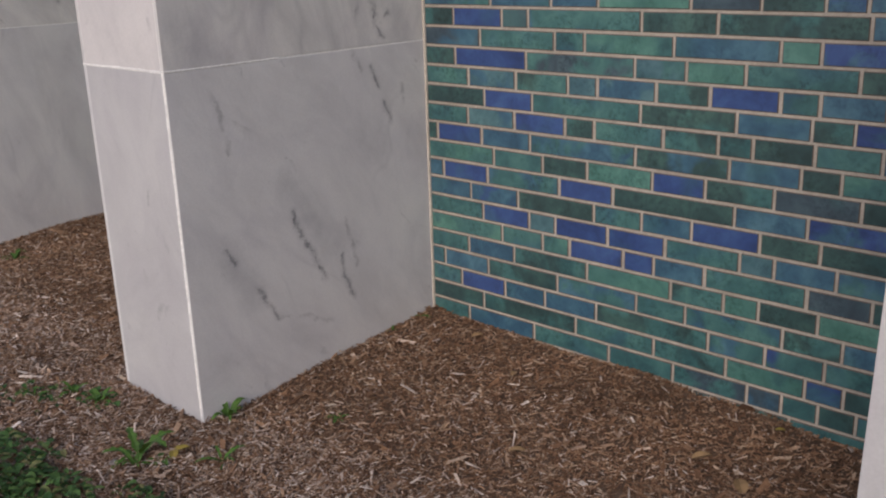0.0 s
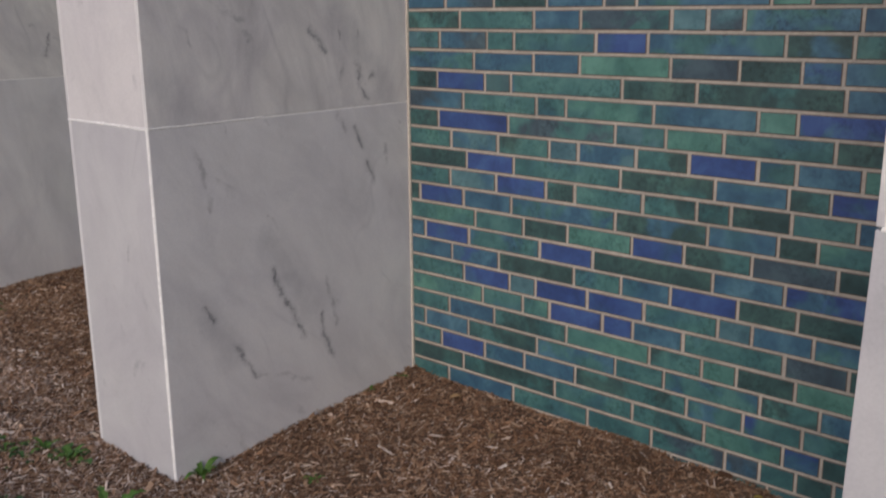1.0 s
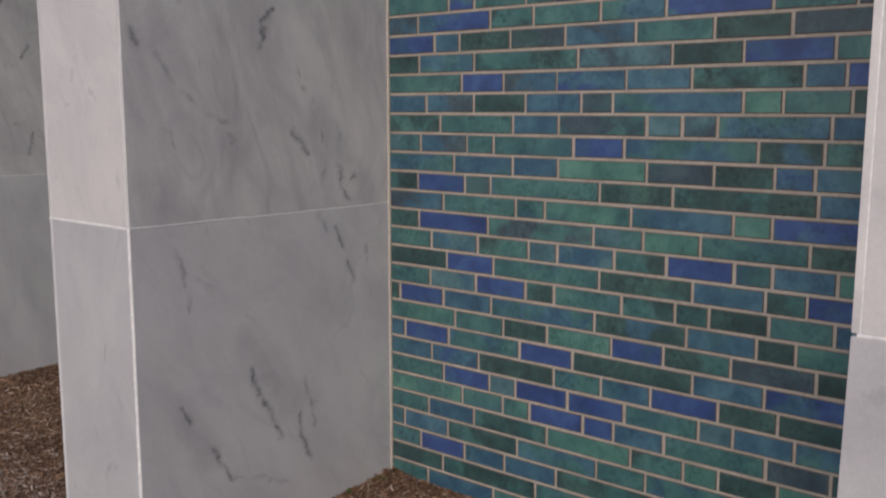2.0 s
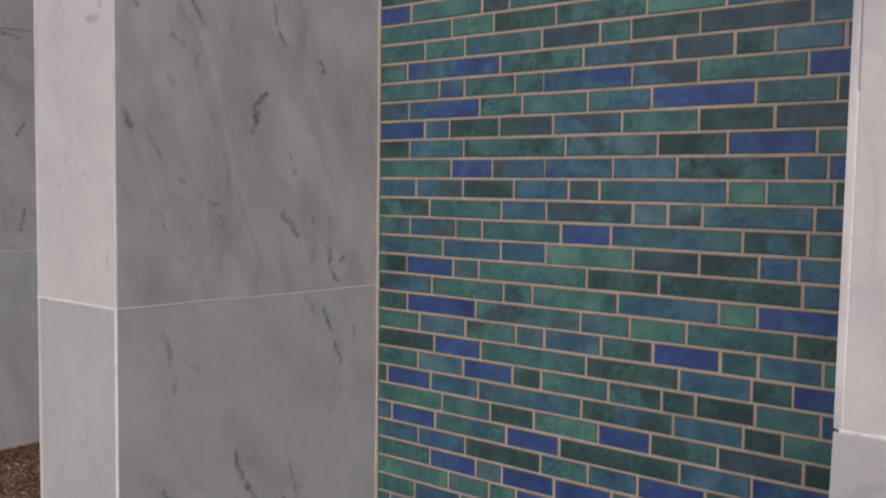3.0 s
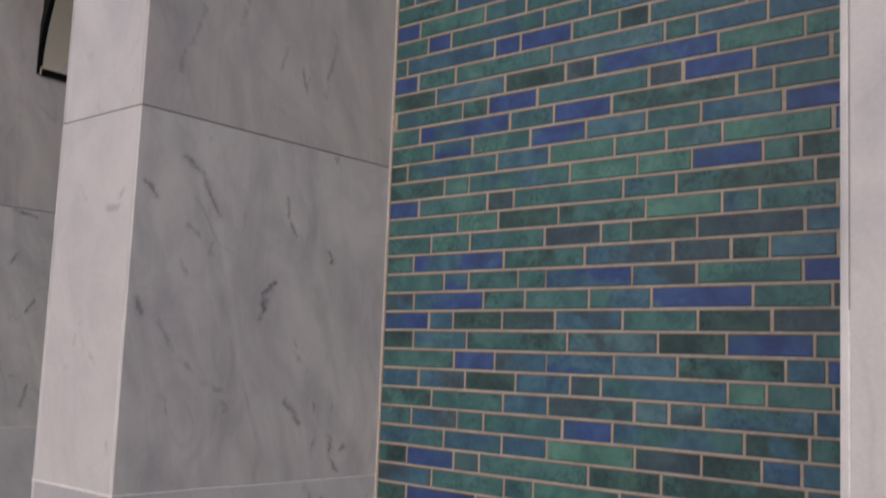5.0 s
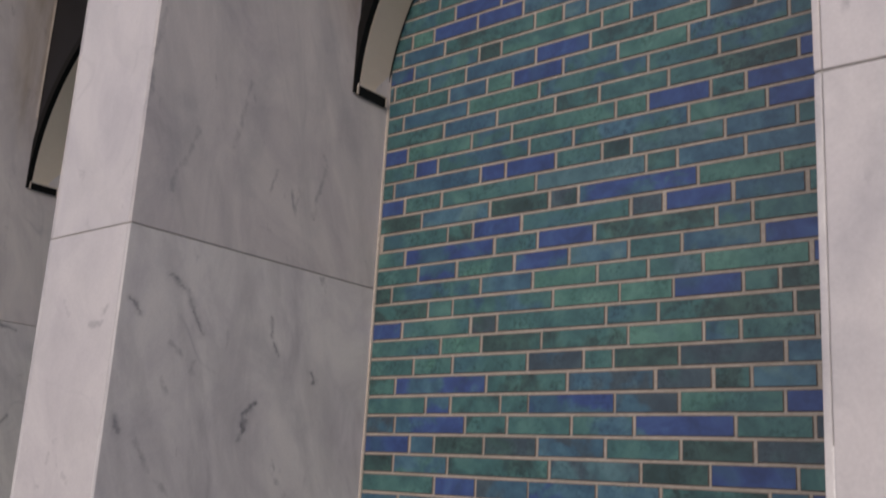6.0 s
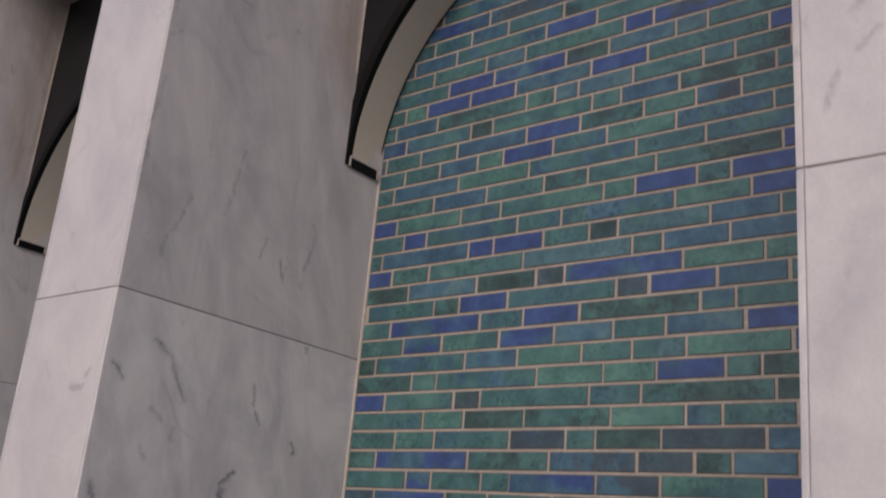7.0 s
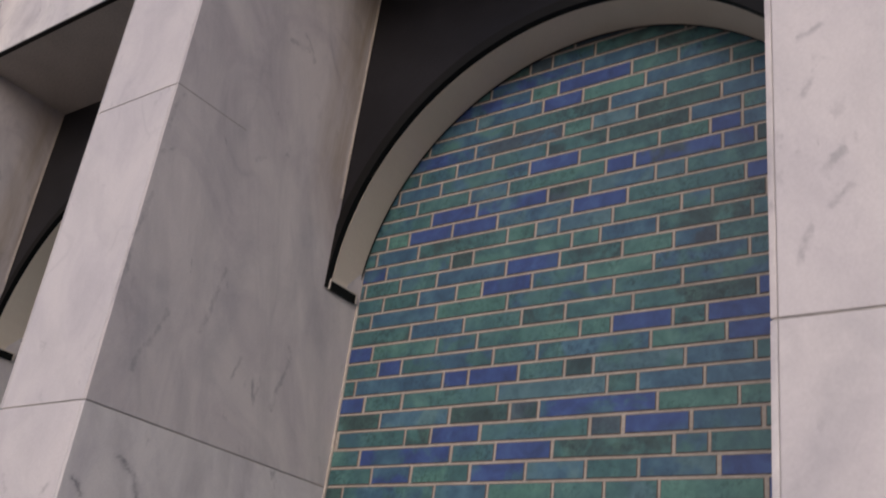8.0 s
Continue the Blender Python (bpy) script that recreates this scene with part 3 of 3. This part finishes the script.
def bark_chips(count, area, seed, mean=-5.3, mat=CHIPS, slim=(0.10, 0.42)):
    rng = np.random.default_rng(seed)
    x = rng.uniform(area[0], area[1], count)
    y = np.minimum(rng.uniform(area[2], area[3], count) + rng.normal(0, 0.08, count), -0.004)
    free = np.array([not inside_pier(a, b) for a, b in zip(x, y)])
    x, y = x[free], y[free]
    n = len(x)
    z = np.array([ground_z(a, b) for a, b in zip(x, y)]) + rng.uniform(-0.001, 0.011, n)
    ln = np.clip(rng.lognormal(mean, 0.6, n), 0.003, 0.040)[:, None]
    wd = ln * rng.uniform(slim[0], slim[1], (n, 1))
    th = rng.uniform(0.001, 0.003, (n, 1))
    corner = np.array([(sx, sy, sz) for sz in (0, 1) for sx, sy in ((-1, -1), (1, -1), (1, 1), (-1, 1))], float)
    ends = np.where(corner[None, :, 0] < 0, rng.uniform(0.25, 1, (n, 1)), rng.uniform(0.25, 1, (n, 1)))
    px = corner[None, :, 0] * ln + corner[None, :, 1] * wd * rng.uniform(-0.8, 0.8, (n, 1))
    py = corner[None, :, 1] * wd * ends
    pz = corner[None, :, 2] * th
    roll, tip, yaw = rng.normal(0, 0.5, (n, 1)), rng.normal(0, 0.32, (n, 1)), rng.uniform(0, 6.283, (n, 1))
    py, pz = py * np.cos(roll) - pz * np.sin(roll), py * np.sin(roll) + pz * np.cos(roll)
    px, pz = px * np.cos(tip) - pz * np.sin(tip), px * np.sin(tip) + pz * np.cos(tip)
    px, py = px * np.cos(yaw) - py * np.sin(yaw), px * np.sin(yaw) + py * np.cos(yaw)
    verts = np.stack([px + x[:, None], py + y[:, None], pz + z[:, None]], -1).reshape(-1, 3)
    quads = np.array(((4, 5, 6, 7), (0, 1, 5, 4), (1, 2, 6, 5), (2, 3, 7, 6), (3, 0, 4, 7)))
    faces = (quads[None] + 8 * np.arange(n)[:, None, None]).reshape(-1, 4)
    return raw("bark_chips", verts.tolist(), faces.tolist(), mat)


tagged(new("bark_chips", bark_chips(185000, (-3.3, 2.15, -2.0, 0.0), 3)), "fine brown shredded bark covering the bed", "mulch", kind="stuff")
tagged(new("bark_chips", bark_chips(9000, (-3.0, 2.1, -2.0, -0.02), 9, -4.85, CHIPS, (0.14, 0.45))), "larger brown bark chips lying on the bed", "mulch", kind="stuff")
tagged(new("bark_chips", bark_chips(14000, (-5.0, 4.0, -2.6, -2.0), 4)), "brown and tan shredded bark chips in front of the piers", "mulch", kind="stuff")
tagged(new("wood_splinters", bark_chips(54000, (-3.0, 2.1, -2.0, -0.92), 6, -4.95, PALE, (0.06, 0.24))), "pale dry wood splinters scattered on the bark", "mulch", kind="stuff")
tagged(new("wood_splinters", bark_chips(5200, (-3.0, 2.1, -0.95, -0.30), 8, -4.95, PALE, (0.06, 0.24))), "pale dry wood splinters between the piers", "mulch", kind="stuff")
tagged(new("wood_splinters", bark_chips(1500, (-3.0, 2.1, -0.75, -0.02), 7, -4.7, PALE, (0.08, 0.3))), "pale dry wood splinters near the wall", "mulch", kind="stuff")


# ---- weeds in the mulch ----
def leaf(bm, at, yaw, length, width, rise, droop, lobes, rng):
    """A tapered, folded leaf with a toothed edge, arching away from its root."""
    steps = 9
    rows = []
    d = Vector((math.cos(yaw), math.sin(yaw), 0))
    n = Vector((-d.y, d.x, 0))
    for i in range(steps + 1):
        u = i / steps
        w = width * (math.sin(math.pi * min(1, u * 0.93 + 0.05)) ** 0.7) * (1 - 0.25 * u)
        if lobes and i % 2:
            w *= 0.5
        mid = at + d * (length * u) + Vector((0, 0, rise * math.sin(u * 1.9) - droop * u * u))
        rows.append([bm.verts.new(mid - n * w + Vector((0, 0, w * 0.35))), bm.verts.new(mid), bm.verts.new(mid + n * w + Vector((0, 0, w * 0.35)))])
    for p, q in zip(rows, rows[1:]):
        for k in (0, 1):
            bm.faces.new((p[k], p[k + 1], q[k + 1], q[k]))


def weed(x, y, count, size, label, seed, mat, lobes=True):
    rng = random.Random(seed)
    plant = tagged(new("weed"), label, "weed", "weeds in the mulch")
    plant.location = (x, y, ground_z(x, y) + 0.002)
    for i in range(count):
        bm = bmesh.new()
        ln = size * rng.uniform(0.6, 1.1)
        leaf(bm, Vector((0, 0, 0)), 6.283 * i / count + rng.uniform(-0.4, 0.4), ln, ln * rng.uniform(0.13, 0.24), ln * rng.uniform(0.15, 0.7), ln * rng.uniform(0.0, 0.3), lobes, rng)
        part("leaf", bm, mat, plant)
    return plant


for k, (x, y, count, size, lobes) in enumerate(((0.03, -1.36, 6, 0.13, True), (0.25, -1.21, 6, 0.08, True), (0.035, -1.03, 7, 0.075, False), (0.02, -0.10, 4, 0.04, False),
                                                (-2.21, -0.72, 6, 0.09, True), (-0.62, -1.38, 5, 0.06, True), (-0.55, -1.27, 6, 0.06, False), (-0.40, -1.25, 7, 0.06, False),
                                                (0.33, -0.81, 5, 0.05, False), (0.10, -1.33, 5, 0.06, False), (0.02, -0.26, 3, 0.035, False), (0.08, -1.40, 5, 0.07, False))):
    weed(x, y, count, size, "green toothed weed growing in the mulch" if lobes else "small green broad-leaved weed in the mulch", 20 + k, LEAF, lobes)


def fallen_leaf(x, y, size, yaw, mat, label):
    bm = bmesh.new()
    leaf(bm, Vector((0, 0, 0)), yaw, size, size * 0.32, size * 0.12, size * 0.05, False, random.Random(1))
    ob = tagged(new("fallen_leaf", mesh_of("fallen_leaf", bm, mat)), label, "leaf", "fallen leaves on the mulch")
    ob.location = (x, y, ground_z(x, y) + 0.010)


for x, y, size, yaw in ((1.47, -0.07, 0.030, 0.4), (0.09, -1.28, 0.055, 1.2), (0.13, -1.30, 0.050, 2.6)):
    fallen_leaf(x, y, size, yaw, YELLOW, "small yellow fallen leaf lying on the mulch")
for x, y, size, yaw in ((1.35, -0.35, 0.06, 0.9), (1.55, -0.44, 0.07, 2.2), (0.95, -0.62, 0.05, 4.0), (0.30, -0.12, 0.05, 1.0), (0.62, -0.25, 0.04, 5.0)):
    fallen_leaf(x, y, size, yaw, TAN_LEAF, "dry tan fallen leaf lying on the mulch")


def ground_cover():
    """A thick patch of small-leaved creeping weed that thins out to one side."""
    rng = random.Random(8)
    bm = bmesh.new()
    for cx, cy, rx, ry, count, tall in ((-0.22, -1.80, 0.34, 0.27, 950, 0.10), (0.10, -1.66, 0.24, 0.10, 240, 0.05), (0.30, -1.50, 0.12, 0.06, 50, 0.03),
                                        (-0.60, -1.36, 0.14, 0.08, 30, 0.02), (-0.42, -1.26, 0.10, 0.06, 30, 0.02), (-0.80, -1.50, 0.18, 0.09, 30, 0.02)):
        for _ in range(count):
            a, r = rng.uniform(0, 6.283), math.sqrt(rng.random()) * rng.uniform(0.75, 1.15)
            x, y = cx + rx * r * math.cos(a), cy + ry * r * math.sin(a)
            h = rng.uniform(0.0, tall) * max(0.1, 1 - r * r * 0.8) + 0.008
            ln = rng.uniform(0.014, 0.040)
            leaf(bm, Vector((x, y, ground_z(x, y) + h)), rng.uniform(0, 6.283), ln, ln * rng.uniform(0.25, 0.45), ln * rng.uniform(-0.1, 0.5), ln * rng.uniform(0, 0.5), False, rng)
    tagged(new("creeping_weed", mesh_of("creeping_weed", bm, WEED)), "thick patch of dark green creeping weed on the mulch", "weed", kind="stuff")


ground_cover()


# ---- tiled niche wall: glazed bricks of uneven length in level courses ----
def niche_wall(name, x, label):
    bm = bmesh.new()
    box(bm, x - 0.01, x + BAY + 0.01, 0.0035, 0.33, -0.4, SOFFIT)
    return structure(name, bm, MORTAR, label, "wall")


def rim(me, slot):
    """The raw edge round the glazed face of a single brick."""
    me.materials.append(RAW_EDGE)
    me.polygons.foreach_set("material_index", [0] + [slot] * (len(me.polygons) - 1))
    return me


def brick_verts(length):
    h = (COURSE - GAP) / 2
    l = length / 2
    e = 0.0026
    rows = ((0.010, 0.0), (-0.001, 0.0), (-0.003, e))
    verts = [(sx * (l - k), y, sz * (h - k)) for y, k in rows for sx, sz in ((-1, -1), (1, -1), (1, 1), (-1, 1))]
    faces = [(8, 9, 10, 11)]
    for r in (0, 4):
        faces += [(r + i, r + (i + 1) % 4, r + 4 + (i + 1) % 4, r + 4 + i) for i in range(4)]
    return verts, faces


KINDS = (0.112, 0.184, 0.220, 0.255, 0.325, 0.430)   # lengths with a joint
WEIGHTS = (16, 16, 22, 24, 16, 6)
# How each course of the niche is laid, from the bottom: the glaze of each brick (see TINTS; two letters: one running into the other)
# and where it ends, in mm from the pier. The last brick runs on behind the next pier.
BOND = {
    1: "T330 T650 T955 O1155 T1480 T",
    2: "T190 O505 T830 T1080 TS1340 OS",
    3: "N265 NT690 T1005 TN1265 GT1520 CO1635 N",
    4: "T155 C370 O555 O775 TN1200 OT1390 CT",
    5: "T70 O290 TN610 OT935 T1115 TO1440 NT1620 O",
    6: "T195 O415 TN735 G1060 TN1245 G1360 N",
    7: "TG360 T545 GT660 C880 C995 O1175 T1505 S1690 N",
    8: "T270 C485 A600 C815 C1035 T1290 AT1400 O1585 OT",
    9: "O210 OC435 N760 T945 O1125 C1350 N",
    10: "O75 C295 TO615 C835 N1265 O1490 OC",
    11: "GT325 T545 N730 G980 C1165 NT1385 S1635 N",
    12: "N50 C270 O490 OT915 NO1240 O1460 N1575 TG",
    13: "T205 OA420 C640 NT755 T1015 TN1200 TN1310 N",
    14: "N285 C500 T930 NT1255 O1480 TN1600 OC",
    15: "TG210 OA430 TN650 A765 OA985 NT1165 C1385 OT",
    16: "TN150 C475 TS905 AT1085 G1275 T1600 N",
    17: "OS270 T595 T715 GT1040 O1375 G1490 OC",
    18: "TN145 C370 S485 TO925 N1180 NT1615 O",
    19: "TO320 O580 O765 G1090 S1310 N1490 OC",
    20: "AT160 SO380 T495 T825 C1010 TO1440 ON1625 TN",
    21: "TN255 T580 O765 ST1085 A1205 AS1315 TO",
    22: "O190 OS410 N630 O850 S965 OT1390 G1505 T1690 N",
    23: "T355 C540 OS755 OC1010 AO1230 TN1560 O",
    24: "N155 OT410 TN835 AS1165 N1385 C1640 TG",
    25: "C230 O345 N565 NS785 OS1040 T1295 N1520 S",
    26: "OS150 OC480 TN660 T915 TO1140 CO1465 T1690 S",
    27: "T295 CO410 NT630 T745 OC1070 OS1290 TG1610 C",
    28: "TN140 CO565 TN895 OS1210 S1400 NT1515 OA1705 N",
    29: "T225 TG410 T735 SO955 T1065 TN1290 S1615 O",
    30: "T350 TG535 NT790 TN1115 TG1370 OT1485 T1705 N",
    31: "OC155 T485 SN600 T1035 T1220 NT1645 N",
    32: "TN280 T395 OT830 G1085 G1270 C1495 NT1605 N",
    33: "N90 TO520 O745 GT1000 T1185 AT1370 G1695 C",
    34: "T220 OC405 TG665 CO890 OA1115 T1300 AO1555 C",
    35: "T145 CO575 T760 C985 NT1415 TO",
    36: "T20 T355 TN470 C690 T1120 S1240 C1470 O1690 T",
    37: "TN220 OA545 NT805 SN920 CO1355 G1620 G",
    38: "C125 T315 T745 A1175 TN1285 O1510 O",
    39: "T65 O495 SC610 C825 T1010 N1120 AT1445 O1670 T",
    40: "T170 C285 OT710 T895 TO1325 GT1580 C",
    41: "C125 TG445 OT630 TG1060 G1180 C1400 NT1515 C",
    42: "TN305 O560 T815 NT995 T1255 NT1680 C",
    43: "T90 O420 TG745 TO1180 T1430 TO",
    44: "T140 GT320 O505 G625 C845 OT1065 G1325 TO1655 T",
    45: "A30 TN215 T400 O725 C955 NT1205 G1395 OS1550 T",
    46: "CO130 OT460 N565 GT1000 GT1115 O1335 NT1665 T",
    47: "T65 O285 TN715 G840 OA940 A1160 T1420 OT1530 NT",
    48: "T110 G225 C445 C660 OA990 C1215 T1645 C",
    49: "TO330 C555 CO880 SN1060 AO1320 AT1435 T",
    50: "T245 T510 OA695 TG1120 C1235 CS1565 C1680 N",
    51: "O135 OC355 TO785 C1005 T1330 TG1520 C",
    52: "T235 T425 O605 T860 TN1120 N1445 O1635 T",
    53: "OC510 OS925 GT1050 AO1235 N1560 O",
    54: "N265 TO690 TN1120 O1345 T1670 O",
    55: "O500 OA820 C1000 G1265 OA1595 T",
    56: "OC760 G885 C1205 GT1395 TO",
    57: "T555 CO990 O1305 TN1690",
    58: "N740 S845 TO1040 NT1420 T",
    59: "N945 S1210 N",
}


def filling(rng, room, first):
    """Bricks of whole kinds that fill a stretch best; the first one of a course is cut."""
    best = None
    for _ in range(24):
        row, total = [], 0.0
        while total < room - 0.05:
            k = rng.choices(KINDS, WEIGHTS)[0]
            if first and not row:
                k *= rng.choice((0.3, 0.6, 0.8, 1.0))
            row.append(k)
            total += k
        off = abs(total - room)
        if row and (best is None or off < best[0]):
            best = (off, [k * room / total for k in row])
        if best and best[0] < 0.012:
            break
    return best[1] if best else [room]


def courses(rng, bond, top):
    """Lays each course from left to right: the known bricks first, chance ones behind the pier or where none are known."""
    laid = []
    for c in range(int((top - FIRST) / COURSE)):
        at, last = 0.0, ""
        for word in bond.get(c, "").split():
            tint = word.rstrip("0123456789")
            if tint == word:
                last = tint
                continue
            end = int(word[len(tint):]) / 1000
            laid.append((c, at, end - at, tint))
            at = end
        if BAY - at > 0.03:
            for k in filling(rng, BAY - at, at == 0.0):
                laid.append((c, at, k, last or rng.choices(("T", "TN", "G", "O", "OT", "C", "N"), (26, 12, 10, 16, 14, 8, 14))[0]))
                at += k
                last = ""
    return laid


def lay(wall, x, laid, single):
    rng = random.Random(5)
    shared = {}
    rest_v, rest_f, rest_m = [], [], []
    for c, a, ln, g in laid:
        z = FIRST + (c + 0.5) * COURSE
        mid = a + ln / 2
        if SPRING < z and math.hypot(mid - BAY / 2, z - SPRING) > RADIUS + 0.2:
            continue
        length = round(ln - GAP, 2) if ln > 0.05 else ln - GAP
        if length < 0.012:
            continue
        if c in single:
            key = (length, g)
            if key not in shared:
                shared[key] = rim(raw("brick", *brick_verts(ln - GAP), glaze(g)), 1)
            ob = new("brick", shared[key])
            ob.parent = wall
            ob.location = (x + mid, 0.003 + rng.uniform(-0.0005, 0.0005), z + rng.uniform(-0.0008, 0.0008))
            ob.rotation_euler = (radians(rng.uniform(-0.4, 0.4)), radians(rng.uniform(-0.25, 0.25)), radians(rng.uniform(-0.2, 0.2)))
        else:
            v, f = brick_verts(ln - GAP)
            o = len(rest_v)
            rest_v += [(p[0] + x + mid, p[1] + 0.003 + rng.uniform(-0.0006, 0.0006), p[2] + z) for p in v]
            rest_f += [tuple(i + o for i in q) for q in f]
            rest_m += [g] + [""] * (len(f) - 1)
    used = sorted(set(rest_m) - {""}) + [""]
    me = raw("glazed_bricks", rest_v, rest_f, glaze(used[0]))
    for g in used[1:]:
        me.materials.append(glaze(g) if g else RAW_EDGE)
    me.polygons.foreach_set("material_index", [used.index(g) for g in rest_m])
    ob = tagged(new("glazed_bricks", me), "blue and green glazed bricks", kind="stuff")
    ob.parent = wall


WALL = niche_wall("wall_niche", 0.0, "niche wall of blue and green glazed bricks with pale mortar")
NEXT = niche_wall("wall_next_niche", -PIER - BAY, "niche wall of glazed bricks in the next bay")
lay(WALL, 0.0, courses(random.Random(11), BOND, 4.1), range(4, 39))
lay(NEXT, -PIER - BAY, courses(random.Random(12), {}, 4.1), ())


# ---- sealant where the tiles meet the piers ----
for n, x in enumerate((0.003, BAY - 0.003)):
    bm = bmesh.new()
    box(bm, x - 0.005, x + 0.005, -0.0075, 0.004, -0.2, SPRING, 0.002)
    structure("trim_%d" % (n + 1), bm, BEAD, "tan sealant bead between tiles and marble", "trim")
